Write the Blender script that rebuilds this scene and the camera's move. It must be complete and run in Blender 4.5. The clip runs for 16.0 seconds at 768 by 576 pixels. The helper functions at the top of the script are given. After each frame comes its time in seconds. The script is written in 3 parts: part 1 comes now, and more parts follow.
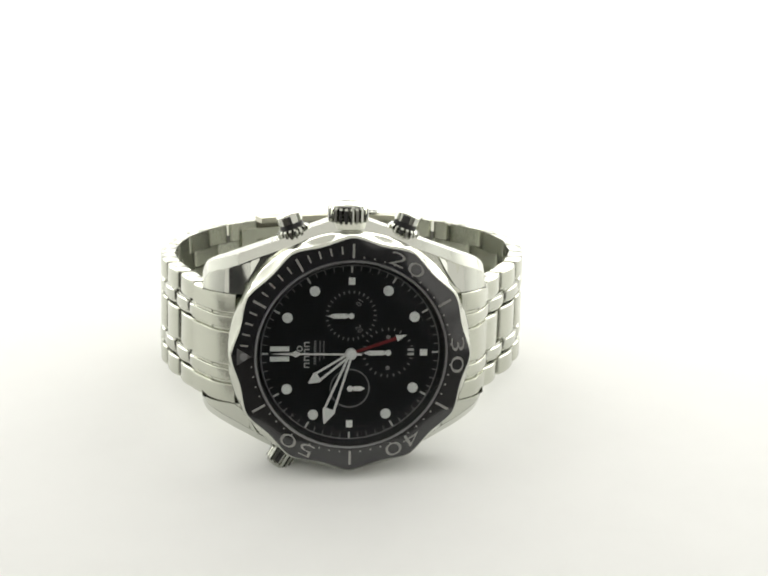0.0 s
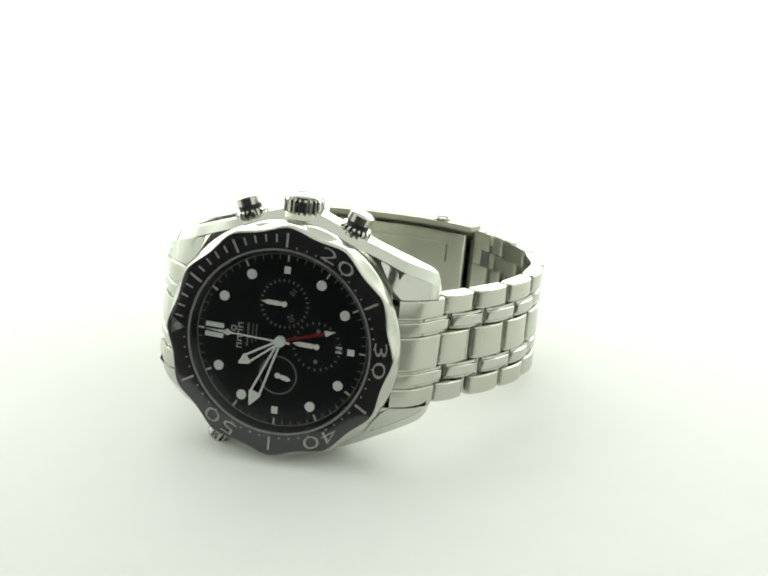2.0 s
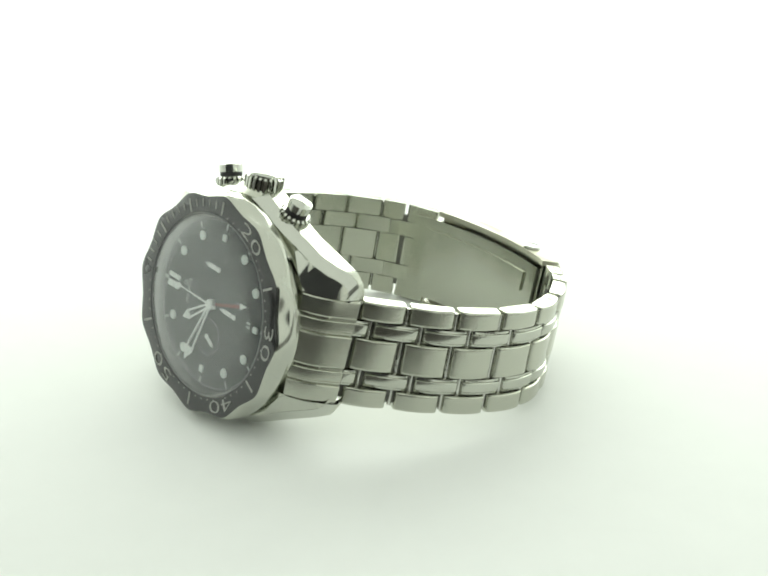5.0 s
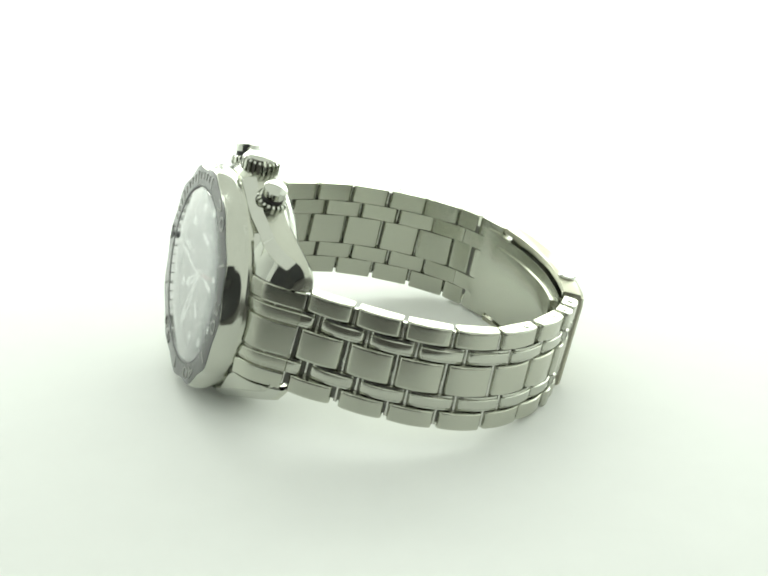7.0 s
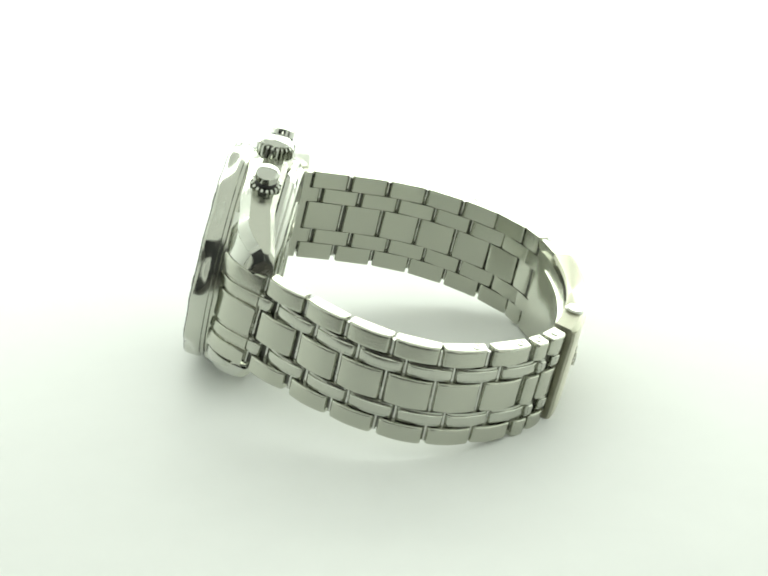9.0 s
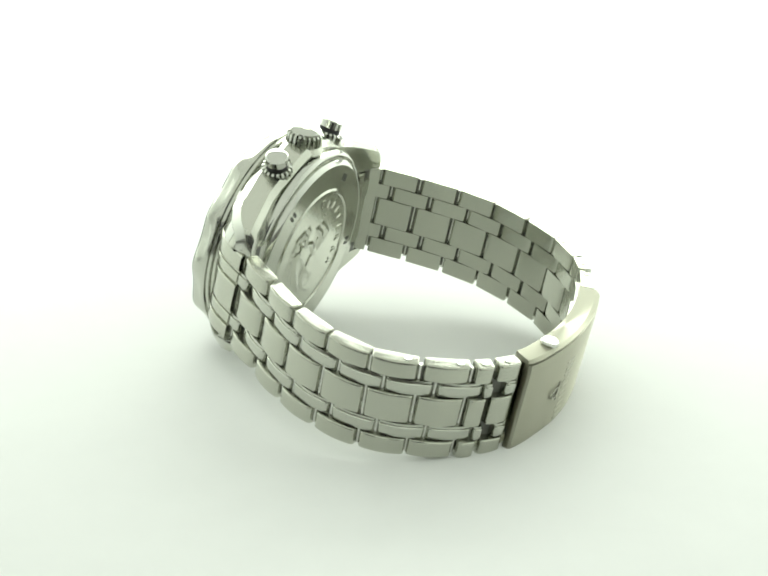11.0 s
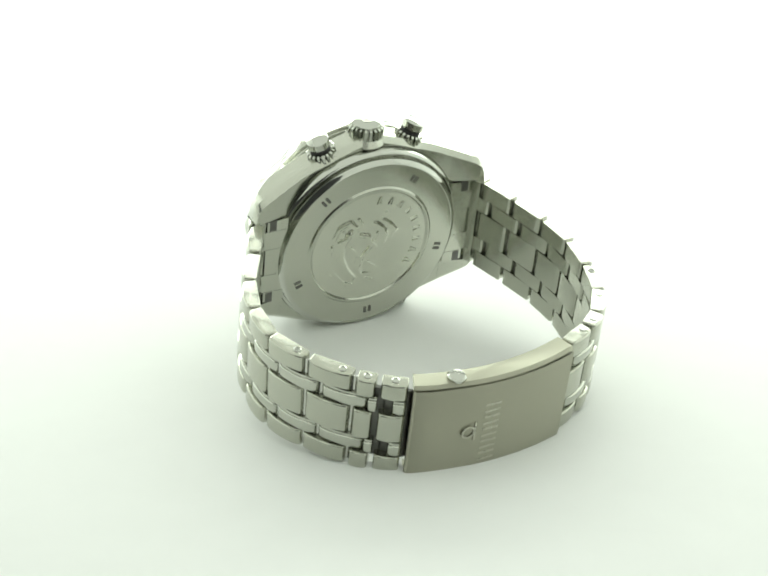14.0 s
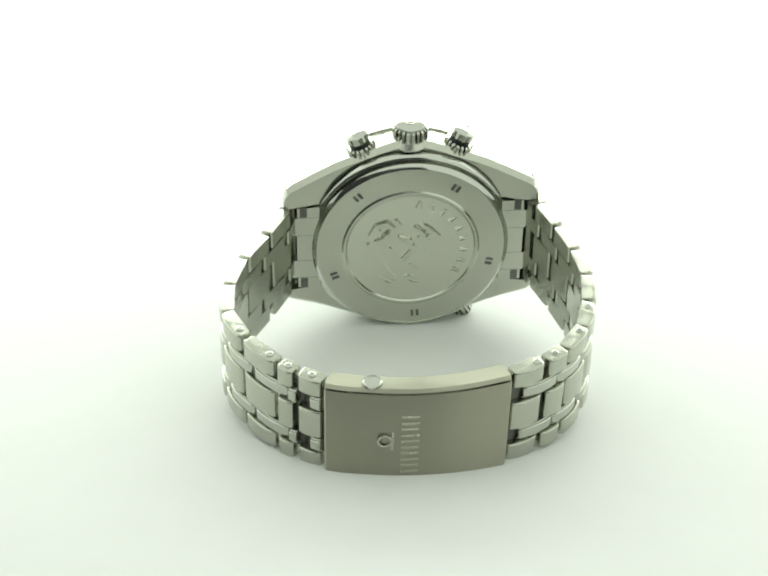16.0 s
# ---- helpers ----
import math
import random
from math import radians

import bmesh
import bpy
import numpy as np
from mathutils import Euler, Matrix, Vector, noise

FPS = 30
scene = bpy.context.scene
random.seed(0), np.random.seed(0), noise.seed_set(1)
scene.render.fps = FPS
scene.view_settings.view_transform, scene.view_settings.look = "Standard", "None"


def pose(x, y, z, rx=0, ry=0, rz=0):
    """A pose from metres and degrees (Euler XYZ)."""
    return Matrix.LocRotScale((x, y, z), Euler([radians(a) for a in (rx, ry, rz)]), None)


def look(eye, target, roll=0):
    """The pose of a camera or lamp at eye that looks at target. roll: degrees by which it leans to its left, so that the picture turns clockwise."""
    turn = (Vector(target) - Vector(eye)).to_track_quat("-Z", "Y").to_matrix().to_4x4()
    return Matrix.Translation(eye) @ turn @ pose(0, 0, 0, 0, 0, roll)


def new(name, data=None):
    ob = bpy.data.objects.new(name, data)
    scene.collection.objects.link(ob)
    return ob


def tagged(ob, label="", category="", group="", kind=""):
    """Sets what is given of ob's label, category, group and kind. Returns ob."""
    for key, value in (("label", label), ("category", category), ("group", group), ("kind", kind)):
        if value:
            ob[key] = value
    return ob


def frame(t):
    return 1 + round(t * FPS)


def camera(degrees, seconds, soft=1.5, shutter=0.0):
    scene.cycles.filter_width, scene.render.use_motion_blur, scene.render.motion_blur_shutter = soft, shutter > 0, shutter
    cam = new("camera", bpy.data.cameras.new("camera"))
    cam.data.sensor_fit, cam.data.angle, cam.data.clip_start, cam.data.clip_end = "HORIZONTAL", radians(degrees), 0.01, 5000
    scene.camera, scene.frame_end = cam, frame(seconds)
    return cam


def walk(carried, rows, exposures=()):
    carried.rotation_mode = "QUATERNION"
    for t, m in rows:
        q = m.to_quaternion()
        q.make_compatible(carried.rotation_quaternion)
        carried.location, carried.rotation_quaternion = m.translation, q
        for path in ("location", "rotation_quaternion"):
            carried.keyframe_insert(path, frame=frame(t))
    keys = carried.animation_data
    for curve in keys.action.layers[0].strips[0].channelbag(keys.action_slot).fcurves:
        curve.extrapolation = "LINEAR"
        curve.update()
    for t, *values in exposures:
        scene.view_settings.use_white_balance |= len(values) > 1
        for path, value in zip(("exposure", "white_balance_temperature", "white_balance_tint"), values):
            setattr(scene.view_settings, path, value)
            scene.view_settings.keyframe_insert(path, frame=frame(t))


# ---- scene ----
MM = 0.001
RATE = -11.396                      # turntable, degrees a second

# ---- camera ----
cam = camera(23.01, 16.0, soft=2.0)
CAM = look((0.001578, -0.340728, 0.179497), (0.001578, -0.014465, 0.027337), 1.44)
walk(cam, [(0.0, CAM), (16.0, CAM)],
     [(0.0, 0.0, 6800, 9), (1.0, 0.0, 6800, 6), (2.5, 0.0, 6700, -3), (4.0, 0.0, 6700, -5), (16.0, 0.0, 6700, -5.5)])

# ---- light ----
world = bpy.data.worlds.new("room_light")
scene.world = world
world.use_nodes = True
world.node_tree.nodes["Background"].inputs["Color"].default_value = (1.0, 1.0, 0.98, 1)
world.node_tree.nodes["Background"].inputs["Strength"].default_value = 0.95


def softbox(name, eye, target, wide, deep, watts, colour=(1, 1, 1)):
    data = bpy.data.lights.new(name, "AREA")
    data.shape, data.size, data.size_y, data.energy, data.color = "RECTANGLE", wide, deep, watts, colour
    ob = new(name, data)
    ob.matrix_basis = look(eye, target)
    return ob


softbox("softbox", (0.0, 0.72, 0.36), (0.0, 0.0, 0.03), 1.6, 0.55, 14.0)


# ---- materials ----
def material(name, colour, rough, metal=0.0, grain=0.0, scale=(400, 400, 400), bump=0.0, coat=0.0, spread=0.12, brush=0.0):
    m = bpy.data.materials.new(name)
    m.use_nodes = True
    nt = m.node_tree
    b = nt.nodes["Principled BSDF"]
    b.inputs["Base Color"].default_value = (*colour, 1)
    b.inputs["Roughness"].default_value = rough
    b.inputs["Metallic"].default_value = metal
    b.inputs["Coat Weight"].default_value = coat
    if brush:                       # fine lines along the length of the bracelet spread the gloss across them
        along = nt.nodes.new("ShaderNodeTangent")
        along.direction_type, along.axis = "RADIAL", "Z"
        b.inputs["Anisotropic"].default_value = brush
        b.inputs["Anisotropic Rotation"].default_value = 0.25
        nt.links.new(along.outputs[0], b.inputs["Tangent"])
    if grain or bump:
        tc = nt.nodes.new("ShaderNodeTexCoord")
        mp = nt.nodes.new("ShaderNodeMapping")
        mp.inputs["Scale"].default_value = scale
        nz = nt.nodes.new("ShaderNodeTexNoise")
        nz.inputs["Scale"].default_value = 1.0
        nz.inputs["Detail"].default_value = 4.0
        wide = nt.nodes.new("ShaderNodeTexNoise")
        wide.inputs["Scale"].default_value = 130.0
        nt.links.new(tc.outputs["Object"], mp.inputs["Vector"])
        nt.links.new(mp.outputs["Vector"], nz.inputs["Vector"])
        nt.links.new(tc.outputs["Object"], wide.inputs["Vector"])
        add = nt.nodes.new("ShaderNodeMath")
        add.operation = "ADD"
        nt.links.new(nz.outputs["Fac"], add.inputs[0])
        nt.links.new(wide.outputs["Fac"], add.inputs[1])
        rr = nt.nodes.new("ShaderNodeMapRange")
        rr.inputs["From Min"].default_value, rr.inputs["From Max"].default_value = 0.6, 1.4
        rr.inputs["To Min"].default_value, rr.inputs["To Max"].default_value = max(0.02, rough - spread), rough + spread
        nt.links.new(add.outputs[0], rr.inputs["Value"])
        nt.links.new(rr.outputs["Result"], b.inputs["Roughness"])
        if grain:
            mix = nt.nodes.new("ShaderNodeMapRange")
            mix.data_type = "FLOAT_VECTOR"
            mix.inputs[7].default_value = (0.6,) * 3
            mix.inputs[8].default_value = (1.4,) * 3
            mix.inputs[9].default_value = [c * (1 - grain) for c in colour]
            mix.inputs[10].default_value = [min(1, c * (1 + grain)) for c in colour]
            nt.links.new(add.outputs[0], mix.inputs[6])
            nt.links.new(mix.outputs[1], b.inputs["Base Color"])
        if bump:
            bp = nt.nodes.new("ShaderNodeBump")
            bp.inputs["Strength"].default_value = bump
            bp.inputs["Distance"].default_value = 0.0001
            nt.links.new(nz.outputs["Fac"], bp.inputs["Height"])
            nt.links.new(bp.outputs["Normal"], b.inputs["Normal"])
    return m


STEEL = (0.51, 0.519, 0.448)
brushed = material("brushed_steel", STEEL, 0.2, 1.0, 0.03, (60, 60, 120000), 0.04, spread=0.04, brush=0.9)
brushed_clasp = material("brushed_clasp_steel", (0.41, 0.405, 0.325), 0.36, 1.0, 0.02, (60, 60, 120000), 0.05, spread=0.03, brush=1.0)
brushed_case = material("brushed_case_steel", (0.55, 0.56, 0.49), 0.2, 1.0, 0.04, (500, 9000, 9000), 0.05, spread=0.04)
satin = material("satin_steel", (0.53, 0.54, 0.48), 0.17, 1.0, 0.03, (900, 900, 900), 0.03, spread=0.06)
polished = material("polished_steel", (0.56, 0.57, 0.52), 0.10, 1.0, 0.03, (500, 500, 500), 0.0, spread=0.05)
engraved = material("blasted_steel", (0.52, 0.515, 0.44), 0.30, 1.0, 0.06, (2500, 2500, 2500), 0.2)
medal = material("satin_medal_steel", (0.64, 0.65, 0.57), 0.24, 1.0, 0.03, (900, 900, 900), 0.02, spread=0.04)
# dark steel tone that stands in for the shade in slots and gaps
recess_shade = material("recess_shade_steel", (0.17, 0.17, 0.16), 0.45, 1.0, 0.1, (900, 900, 900), 0.05)
pin_steel = material("pin_steel", (0.6, 0.6, 0.57), 0.2, 1.0, 0.1, (900, 900, 900), 0.03)
black_rubber = material("black_rubber", (0.012, 0.012, 0.013), 0.55, 0.0, 0.1, (1500, 1500, 1500), 0.1)
ceramic = material("black_ceramic", (0.012, 0.012, 0.013), 0.12, 0.0, 0.1, (900, 900, 900), 0.0, spread=0.04)
dial_black = material("dial_lacquer", (0.008, 0.0085, 0.0105), 0.3)
dial_black.node_tree.nodes["Principled BSDF"].inputs["Specular IOR Level"].default_value = 0.25
lume = material("lume_white", (0.78, 0.8, 0.77), 0.5, 0.0, 0.05, (3000, 3000, 3000), 0.1)
hand_steel = material("hand_steel", (0.84, 0.84, 0.82), 0.3, 0.1, 0.03, (1500, 1500, 1500))
print_white = material("dial_print", (0.48, 0.49, 0.48), 0.5)
print_grey = material("faint_print", (0.2, 0.2, 0.205), 0.5)
dim_print = material("dim_print", (0.10, 0.10, 0.10), 0.4)
bezel_print = material("bezel_engraving", (0.34, 0.34, 0.32), 0.4, 0.3)
red_paint = material("red_lacquer", (0.20, 0.016, 0.022), 0.4)
panel_dark = material("panel_dark", (0.03, 0.03, 0.032), 0.9, 0.0, 0.15, (900, 900, 900), 0.3)
dark_top = material("dark_underlay_top", (0.05, 0.045, 0.04), 0.5, 0.0, 0.1, (20, 60, 60), 0.0)
panel_grey = material("panel_grey", (0.42, 0.43, 0.42), 0.85, 0.0, 0.06, (700, 700, 700), 0.2)
paper = material("white_card", (0.86, 0.87, 0.86), 0.55, 0.0, 0.012, (60, 60, 60), 0.02)

ceramic.node_tree.nodes["Principled BSDF"].inputs["IOR"].default_value = 1.75

glass = bpy.data.materials.new("sapphire_crystal")
glass.use_nodes = True
nt = glass.node_tree
nt.nodes.remove(nt.nodes["Principled BSDF"])
clear = nt.nodes.new("ShaderNodeBsdfTransparent")
clear.inputs["Color"].default_value = (0.97, 0.98, 0.98, 1)
shine = nt.nodes.new("ShaderNodeBsdfGlossy")
shine.inputs["Roughness"].default_value = 0.06
edge_on = nt.nodes.new("ShaderNodeLayerWeight")
edge_on.inputs["Blend"].default_value = 0.5
steep = nt.nodes.new("ShaderNodeMath")
steep.operation = "POWER"
steep.inputs[1].default_value = 2.4
gloss = nt.nodes.new("ShaderNodeMath")
gloss.operation = "MULTIPLY_ADD"
gloss.inputs[1].default_value = 1.0
gloss.inputs[2].default_value = 0.004
blend = nt.nodes.new("ShaderNodeMixShader")
nt.links.new(edge_on.outputs["Facing"], steep.inputs[0])
nt.links.new(steep.outputs[0], gloss.inputs[0])
nt.links.new(gloss.outputs[0], blend.inputs[0])
nt.links.new(clear.outputs[0], blend.inputs[1])
nt.links.new(shine.outputs[0], blend.inputs[2])
nt.links.new(blend.outputs[0], nt.nodes["Material Output"].inputs["Surface"])


# ---- mesh helpers: coordinates in millimetres of the watch: x to six o'clock, y from dial to back, z to the crown ----
def part(name, bm, mat, parent, label="", smooth=30, at=None, mesh=None):
    if mesh is None:
        bmesh.ops.recalc_face_normals(bm, faces=bm.faces[:])
        bmesh.ops.scale(bm, vec=(MM, MM, MM), verts=bm.verts[:])
        mesh = bpy.data.meshes.new(name)
        bm.to_mesh(mesh)
        bm.free()
        mesh.materials.append(mat)
        if smooth:
            mesh.shade_smooth()
            mesh.set_sharp_from_angle(angle=radians(smooth))
    ob = new(name, mesh)
    ob.parent = parent
    if at is not None:
        ob.matrix_basis = at
    if label:
        tagged(ob, label)
    return ob


def lathe(bm, prof, n=96, mod=None, m=None):
    """Turns the profile (r, y) round the y axis; closed into a ring when its first r is over 0 and it ends where it began."""
    rings = []
    for i, (r, y) in enumerate(prof):
        if r == 0:
            rings.append([bm.verts.new((0, y, 0))] * n)
            continue
        row = []
        for k in range(n):
            a = 2 * math.pi * k / n
            rr = r + (mod(i, a) if mod else 0)
            row.append(bm.verts.new((rr * math.cos(a), y, rr * math.sin(a))))
        rings.append(row)
    for a, b in zip(rings, rings[1:]):
        for k in range(n):
            vs = [a[k], a[(k + 1) % n], b[(k + 1) % n], b[k]]
            u = []
            for v in vs:
                if v not in u:
                    u.append(v)
            if len(u) > 2:
                bm.faces.new(u)
    if m is not None:
        bmesh.ops.transform(bm, matrix=m, verts=list({v for r in rings for v in r}))


def prism(bm, poly, y0, y1):
    """A plate of the outline (x, z) from y0 to y1."""
    a = [bm.verts.new((x, y0, z)) for x, z in poly]
    b = [bm.verts.new((x, y1, z)) for x, z in poly]
    bm.faces.new(a)
    bm.faces.new(b[::-1])
    for i in range(len(poly)):
        j = (i + 1) % len(poly)
        bm.faces.new((a[i], a[j], b[j], b[i]))


def loft(bm, sections):
    rows = [[bm.verts.new(p) for p in s] for s in sections]
    n = len(rows[0])
    for a, b in zip(rows, rows[1:]):
        for k in range(n):
            bm.faces.new((a[k], a[(k + 1) % n], b[(k + 1) % n], b[k]))
    bm.faces.new(rows[0])
    bm.faces.new(rows[-1][::-1])


def polar(pts, deg, c=(0, 0)):
    """Points (outwards, clockwise) at the dial angle deg, counted clockwise from twelve, about c."""
    a = radians(deg)
    d, t = (-math.cos(a), math.sin(a)), (math.sin(a), math.cos(a))
    return [(c[0] + u * d[0] + v * t[0], c[1] + u * d[1] + v * t[1]) for u, v in pts]


def bar(u0, u1, w0, w1=None):
    w1 = w0 if w1 is None else w1
    return [(u0, -w0 / 2), (u1, -w1 / 2), (u1, w1 / 2), (u0, w0 / 2)]


def disc(c, r, n=20):
    return [(c[0] + r * math.cos(2 * math.pi * k / n), c[1] + r * math.sin(2 * math.pi * k / n)) for k in range(n)]


def ring(bm, c, r0, r1, y0, y1, n=48):
    lathe(bm, [(r0, y0), (r1, y0), (r1, y1), (r0, y1), (r0, y0)], n, m=Matrix.Translation((c[0], 0, c[1])))


def lettering(bm, text, size, deg, r, y0, y1, c=(0, 0), turn=0, wide=1.0, thin=0.0, bend=False):
    """Raised characters whose middle lies r from c at the dial angle deg, their tops outwards."""
    cu = bpy.data.curves.new("text", "FONT")
    cu.body, cu.size, cu.align_x, cu.align_y = text, size, "CENTER", "CENTER"
    cu.resolution_u = 3
    cu.offset = -thin
    ob = new("text", cu)
    me = bpy.data.meshes.new_from_object(ob.evaluated_get(bpy.context.evaluated_depsgraph_get()))
    bpy.data.objects.remove(ob)
    a = radians(deg)
    d, t = (-math.cos(a), math.sin(a)), (math.sin(a), math.cos(a))
    q = radians(turn)
    vs = []
    for v in me.vertices:
        x, y = v.co.x * wide * math.cos(q) - v.co.y * math.sin(q), v.co.x * wide * math.sin(q) + v.co.y * math.cos(q)
        if bend:
            e = a + x / r
            vs.append((c[0] - (r + y) * math.cos(e), c[1] + (r + y) * math.sin(e)))
            continue
        vs.append((c[0] + (r + y) * d[0] + x * t[0], c[1] + (r + y) * d[1] + x * t[1]))
    low = [bm.verts.new((x, y0, z)) for x, z in vs]
    top = [bm.verts.new((x, y1, z)) for x, z in vs]
    count = {}
    for p in me.polygons:
        ids = list(p.vertices)
        bm.faces.new([top[i] for i in ids])
        for i, j in zip(ids, ids[1:] + ids[:1]):
            count[(i, j)] = 1
    for i, j in count:
        if (j, i) not in count:
            bm.faces.new((top[i], low[i], low[j], top[j]))
    bpy.data.meshes.remove(me)


def axis_to(x, y, z, dx, dy, dz):
    """Carries the y axis of a turned part to the direction given, at a place."""
    q = Vector((0, 1, 0)).rotation_difference(Vector((dx, dy, dz)))
    return Matrix.Translation((x, y, z)) @ q.to_matrix().to_4x4()


# ---- setting ----
def build_setting():
    bm = bmesh.new()
    prof = [(-0.0765, -0.004), (-0.078, -0.001), (-0.0765, 0.0), (0.3, 0.0), (1.1, 0.0)]
    rows = [[bm.verts.new((x * 1000, y * 1000, z * 1000)) for x in (-1.4, -0.5, 0.5, 1.4)] for y, z in prof]
    for a, b in zip(rows, rows[1:]):
        for k in range(3):
            bm.faces.new((a[k], a[k + 1], b[k + 1], b[k]))
    ob = part("ground", bm, paper, None, smooth=60)
    tagged(ob, "seamless matt white card table surface", "ground", kind="structure")
    # Added dark surface, out of view past the card edge; steel facing front mirrors it.
    bm = bmesh.new()
    prism(bm, [(-1500, -8), (1500, -8), (1500, -4.5), (-1500, -4.5)], -1200, 1100)
    tagged(part("dark_underlay", bm, dark_top, None, smooth=0), "unseen dark surface added under the white card for dark reflections", "table top", kind="structure")
    # Unseen dark panel added in front so steel and crystal reflect something dark.
    bm = bmesh.new()
    prism(bm, [(-850, -4), (260, -4), (260, 440), (-850, 440)], -640, -632)
    tagged(part("dark_panel_south", bm, panel_dark, None, smooth=0), "unseen dark panel added in front for dark reflections", "wall", kind="structure")
    # Unseen grey panel added at the back; tilted steel faces pick up its tone.
    bm = bmesh.new()
    prism(bm, [(-900, 1), (900, 1), (900, 1200), (-900, 1200)], 1060, 1068)
    tagged(part("grey_panel_north", bm, panel_grey, None, smooth=0), "unseen grey panel added behind for grey reflections", "wall", kind="structure")
    # Two white reflectors added out of view to brighten the metal from the sides.
    for name, x in (("reflector_west", -0.62), ("reflector_east", 0.62)):
        bm = bmesh.new()
        prism(bm, [(x * 1000 - 4, 1), (x * 1000 + 4, 1), (x * 1000 + 4, 800), (x * 1000 - 4, 800)], -330 if x < 0 else -150, 560)
        tagged(part(name, bm, paper, None, smooth=0), "unseen white card reflector added at the side", "wall", kind="structure")


# ---- the watch ----
watch = tagged(new("wristwatch"), "stainless steel diver's chronograph wristwatch with black dial, lying on its side", "wristwatch")

def lerp(xs, ys, x):
    return float(np.interp(x, xs, ys))


BEVEL_Z, BEVEL_Y = ((0, 8, 14, 20, 26), (2.0, 1.6, 1.5, 1.7, 1.7)), ((0, 8, 14, 20, 26), (2.6, 2.2, 1.9, 1.8, 1.7))
LUG_TILT = (0, 12, 18, 26), (0.0, 0.0, 1.1, 1.0)
LUG_X, LUG_Y = (0, 14, 20, 22.5, 24.5, 26.5), (3.0, 3.0, 3.3, 4.5, 6.3, 8.8)


def build_case():
    bevels = []
    bm = bmesh.new()
    xs = [-26.5, -26.35, -26.0, -25.4, -24.5, -23.2, -21.5, -20, -19.01, -19, -16, -13, -10, -7, -3.5, 0, 3.5, 7, 10, 13, 16, 19, 19.01, 20, 21.5, 23.2, 24.5, 25.4, 26.0, 26.35, 26.5]
    for side, hump in ((1, (24.4, 23.1, 21.0, 19.6, 17.3, 15.5, 14.9, 14.0, 12.9, 11.4)), (-1, (21.8, 21.3, 20.6, 19.2, 16.0, 13.9, 13.4, 12.6, 11.7, 10.8))):
        secs, bevel = [], []
        for x in xs:
            ax = abs(x)
            zo = lerp((0, 5, 10, 14, 20, 24.5, 25.4, 26.0, 26.35, 26.5), hump, ax)
            zi = 10.35 if ax > 19.005 else 0.0
            yf = lerp(LUG_X, LUG_Y, ax)
            yb = 10.6 + 0.24 * max(0.0, ax - 15)
            ch = lerp(*BEVEL_Z, ax)
            cy = lerp(*BEVEL_Y, ax)
            tip = lerp(*LUG_TILT, ax)
            sec = [(yf, zi), (yf + tip, zo - ch), (yf + tip + cy, zo), (yb - 1.3, zo), (yb - 0.2, zo - 1.2), (yb, zi)]
            secs.append([(x, y, side * z) for y, z in sec])
            bevel.append([(x, y, side * z) for y, z in ((yf + tip + 0.06, zo - ch - 0.02), (yf + tip - 0.04, zo - ch + 0.02), (yf + tip + cy - 0.06, zo + 0.03), (yf + tip + cy + 0.06, zo - 0.1))])
        loft(bm, secs)
        bevels.append(bevel)
    # the round middle and the neck of the crown
    lathe(bm, [(0, 2.4), (21.4, 2.4), (21.6, 3.0), (21.6, 9.8), (21.0, 10.8), (0, 10.8)], 96)
    lathe(bm, [(0, 0), (4.1, 0), (4.3, 0.4), (3.4, 1.6), (0, 1.6)], 32, m=axis_to(0, 7.0, 21.9, 0, 0, 1))
    case = part("case", bm, brushed_case, watch, "brushed steel case with curved lugs", smooth=24)
    for bevel in bevels:
        bm = bmesh.new()
        loft(bm, bevel)
        part("polished_bevel", bm, polished, case, "mirror-polished bevel along the case flank", smooth=24)
    # polished facets on the front of the lugs
    for sx in (-1, 1):
        for sz, hump in ((1, (19.6, 17.1, 15.4, 14.4)), (-1, (19.2, 16.0, 13.8, 12.8))):
            secs = []
            for x in (16.5, 18, 19.5, 20.8, 22, 23.3, 24.5, 25.3):
                zo = lerp((14, 20, 24.5, 26.2), hump, x) - lerp(*BEVEL_Z, x) - 0.05
                zi = max(10.45, lerp((16.5, 20.5), (zo - 0.1, 10.45), x))
                y = lerp(LUG_X, LUG_Y, x)
                k = min(1.0, (x - 14) / 8)
                tip = lerp(*LUG_TILT, x)
                secs.append([(sx * (x + d * 0.7 * k), y + e - d * 0.7, sz * z) for d, z, e in ((0.07, zi, 0.0), (0.07, zo, tip), (-0.15, zo, tip), (-0.15, zi, 0.0))])
            bm = bmesh.new()
            loft(bm, secs)
            part("lug_facet", bm, polished if sz > 0 else satin, case, "polished lug facet", smooth=25)
    # dark plates that paint the shade in the slots where end links meet the lugs
    for x in (-22.3, 22.3):
        for z in (-9.0, 9.0):
            bm = bmesh.new()
            prism(bm, [(x - 0.75, z - 1.2), (x + 0.75, z - 1.2), (x + 0.75, z + 1.2), (x - 0.75, z + 1.2)], 12.0, 12.56)
            part("lug_slot_shade", bm, recess_shade, case, "dark plate standing in for the shade in a rectangular slot")
    return case


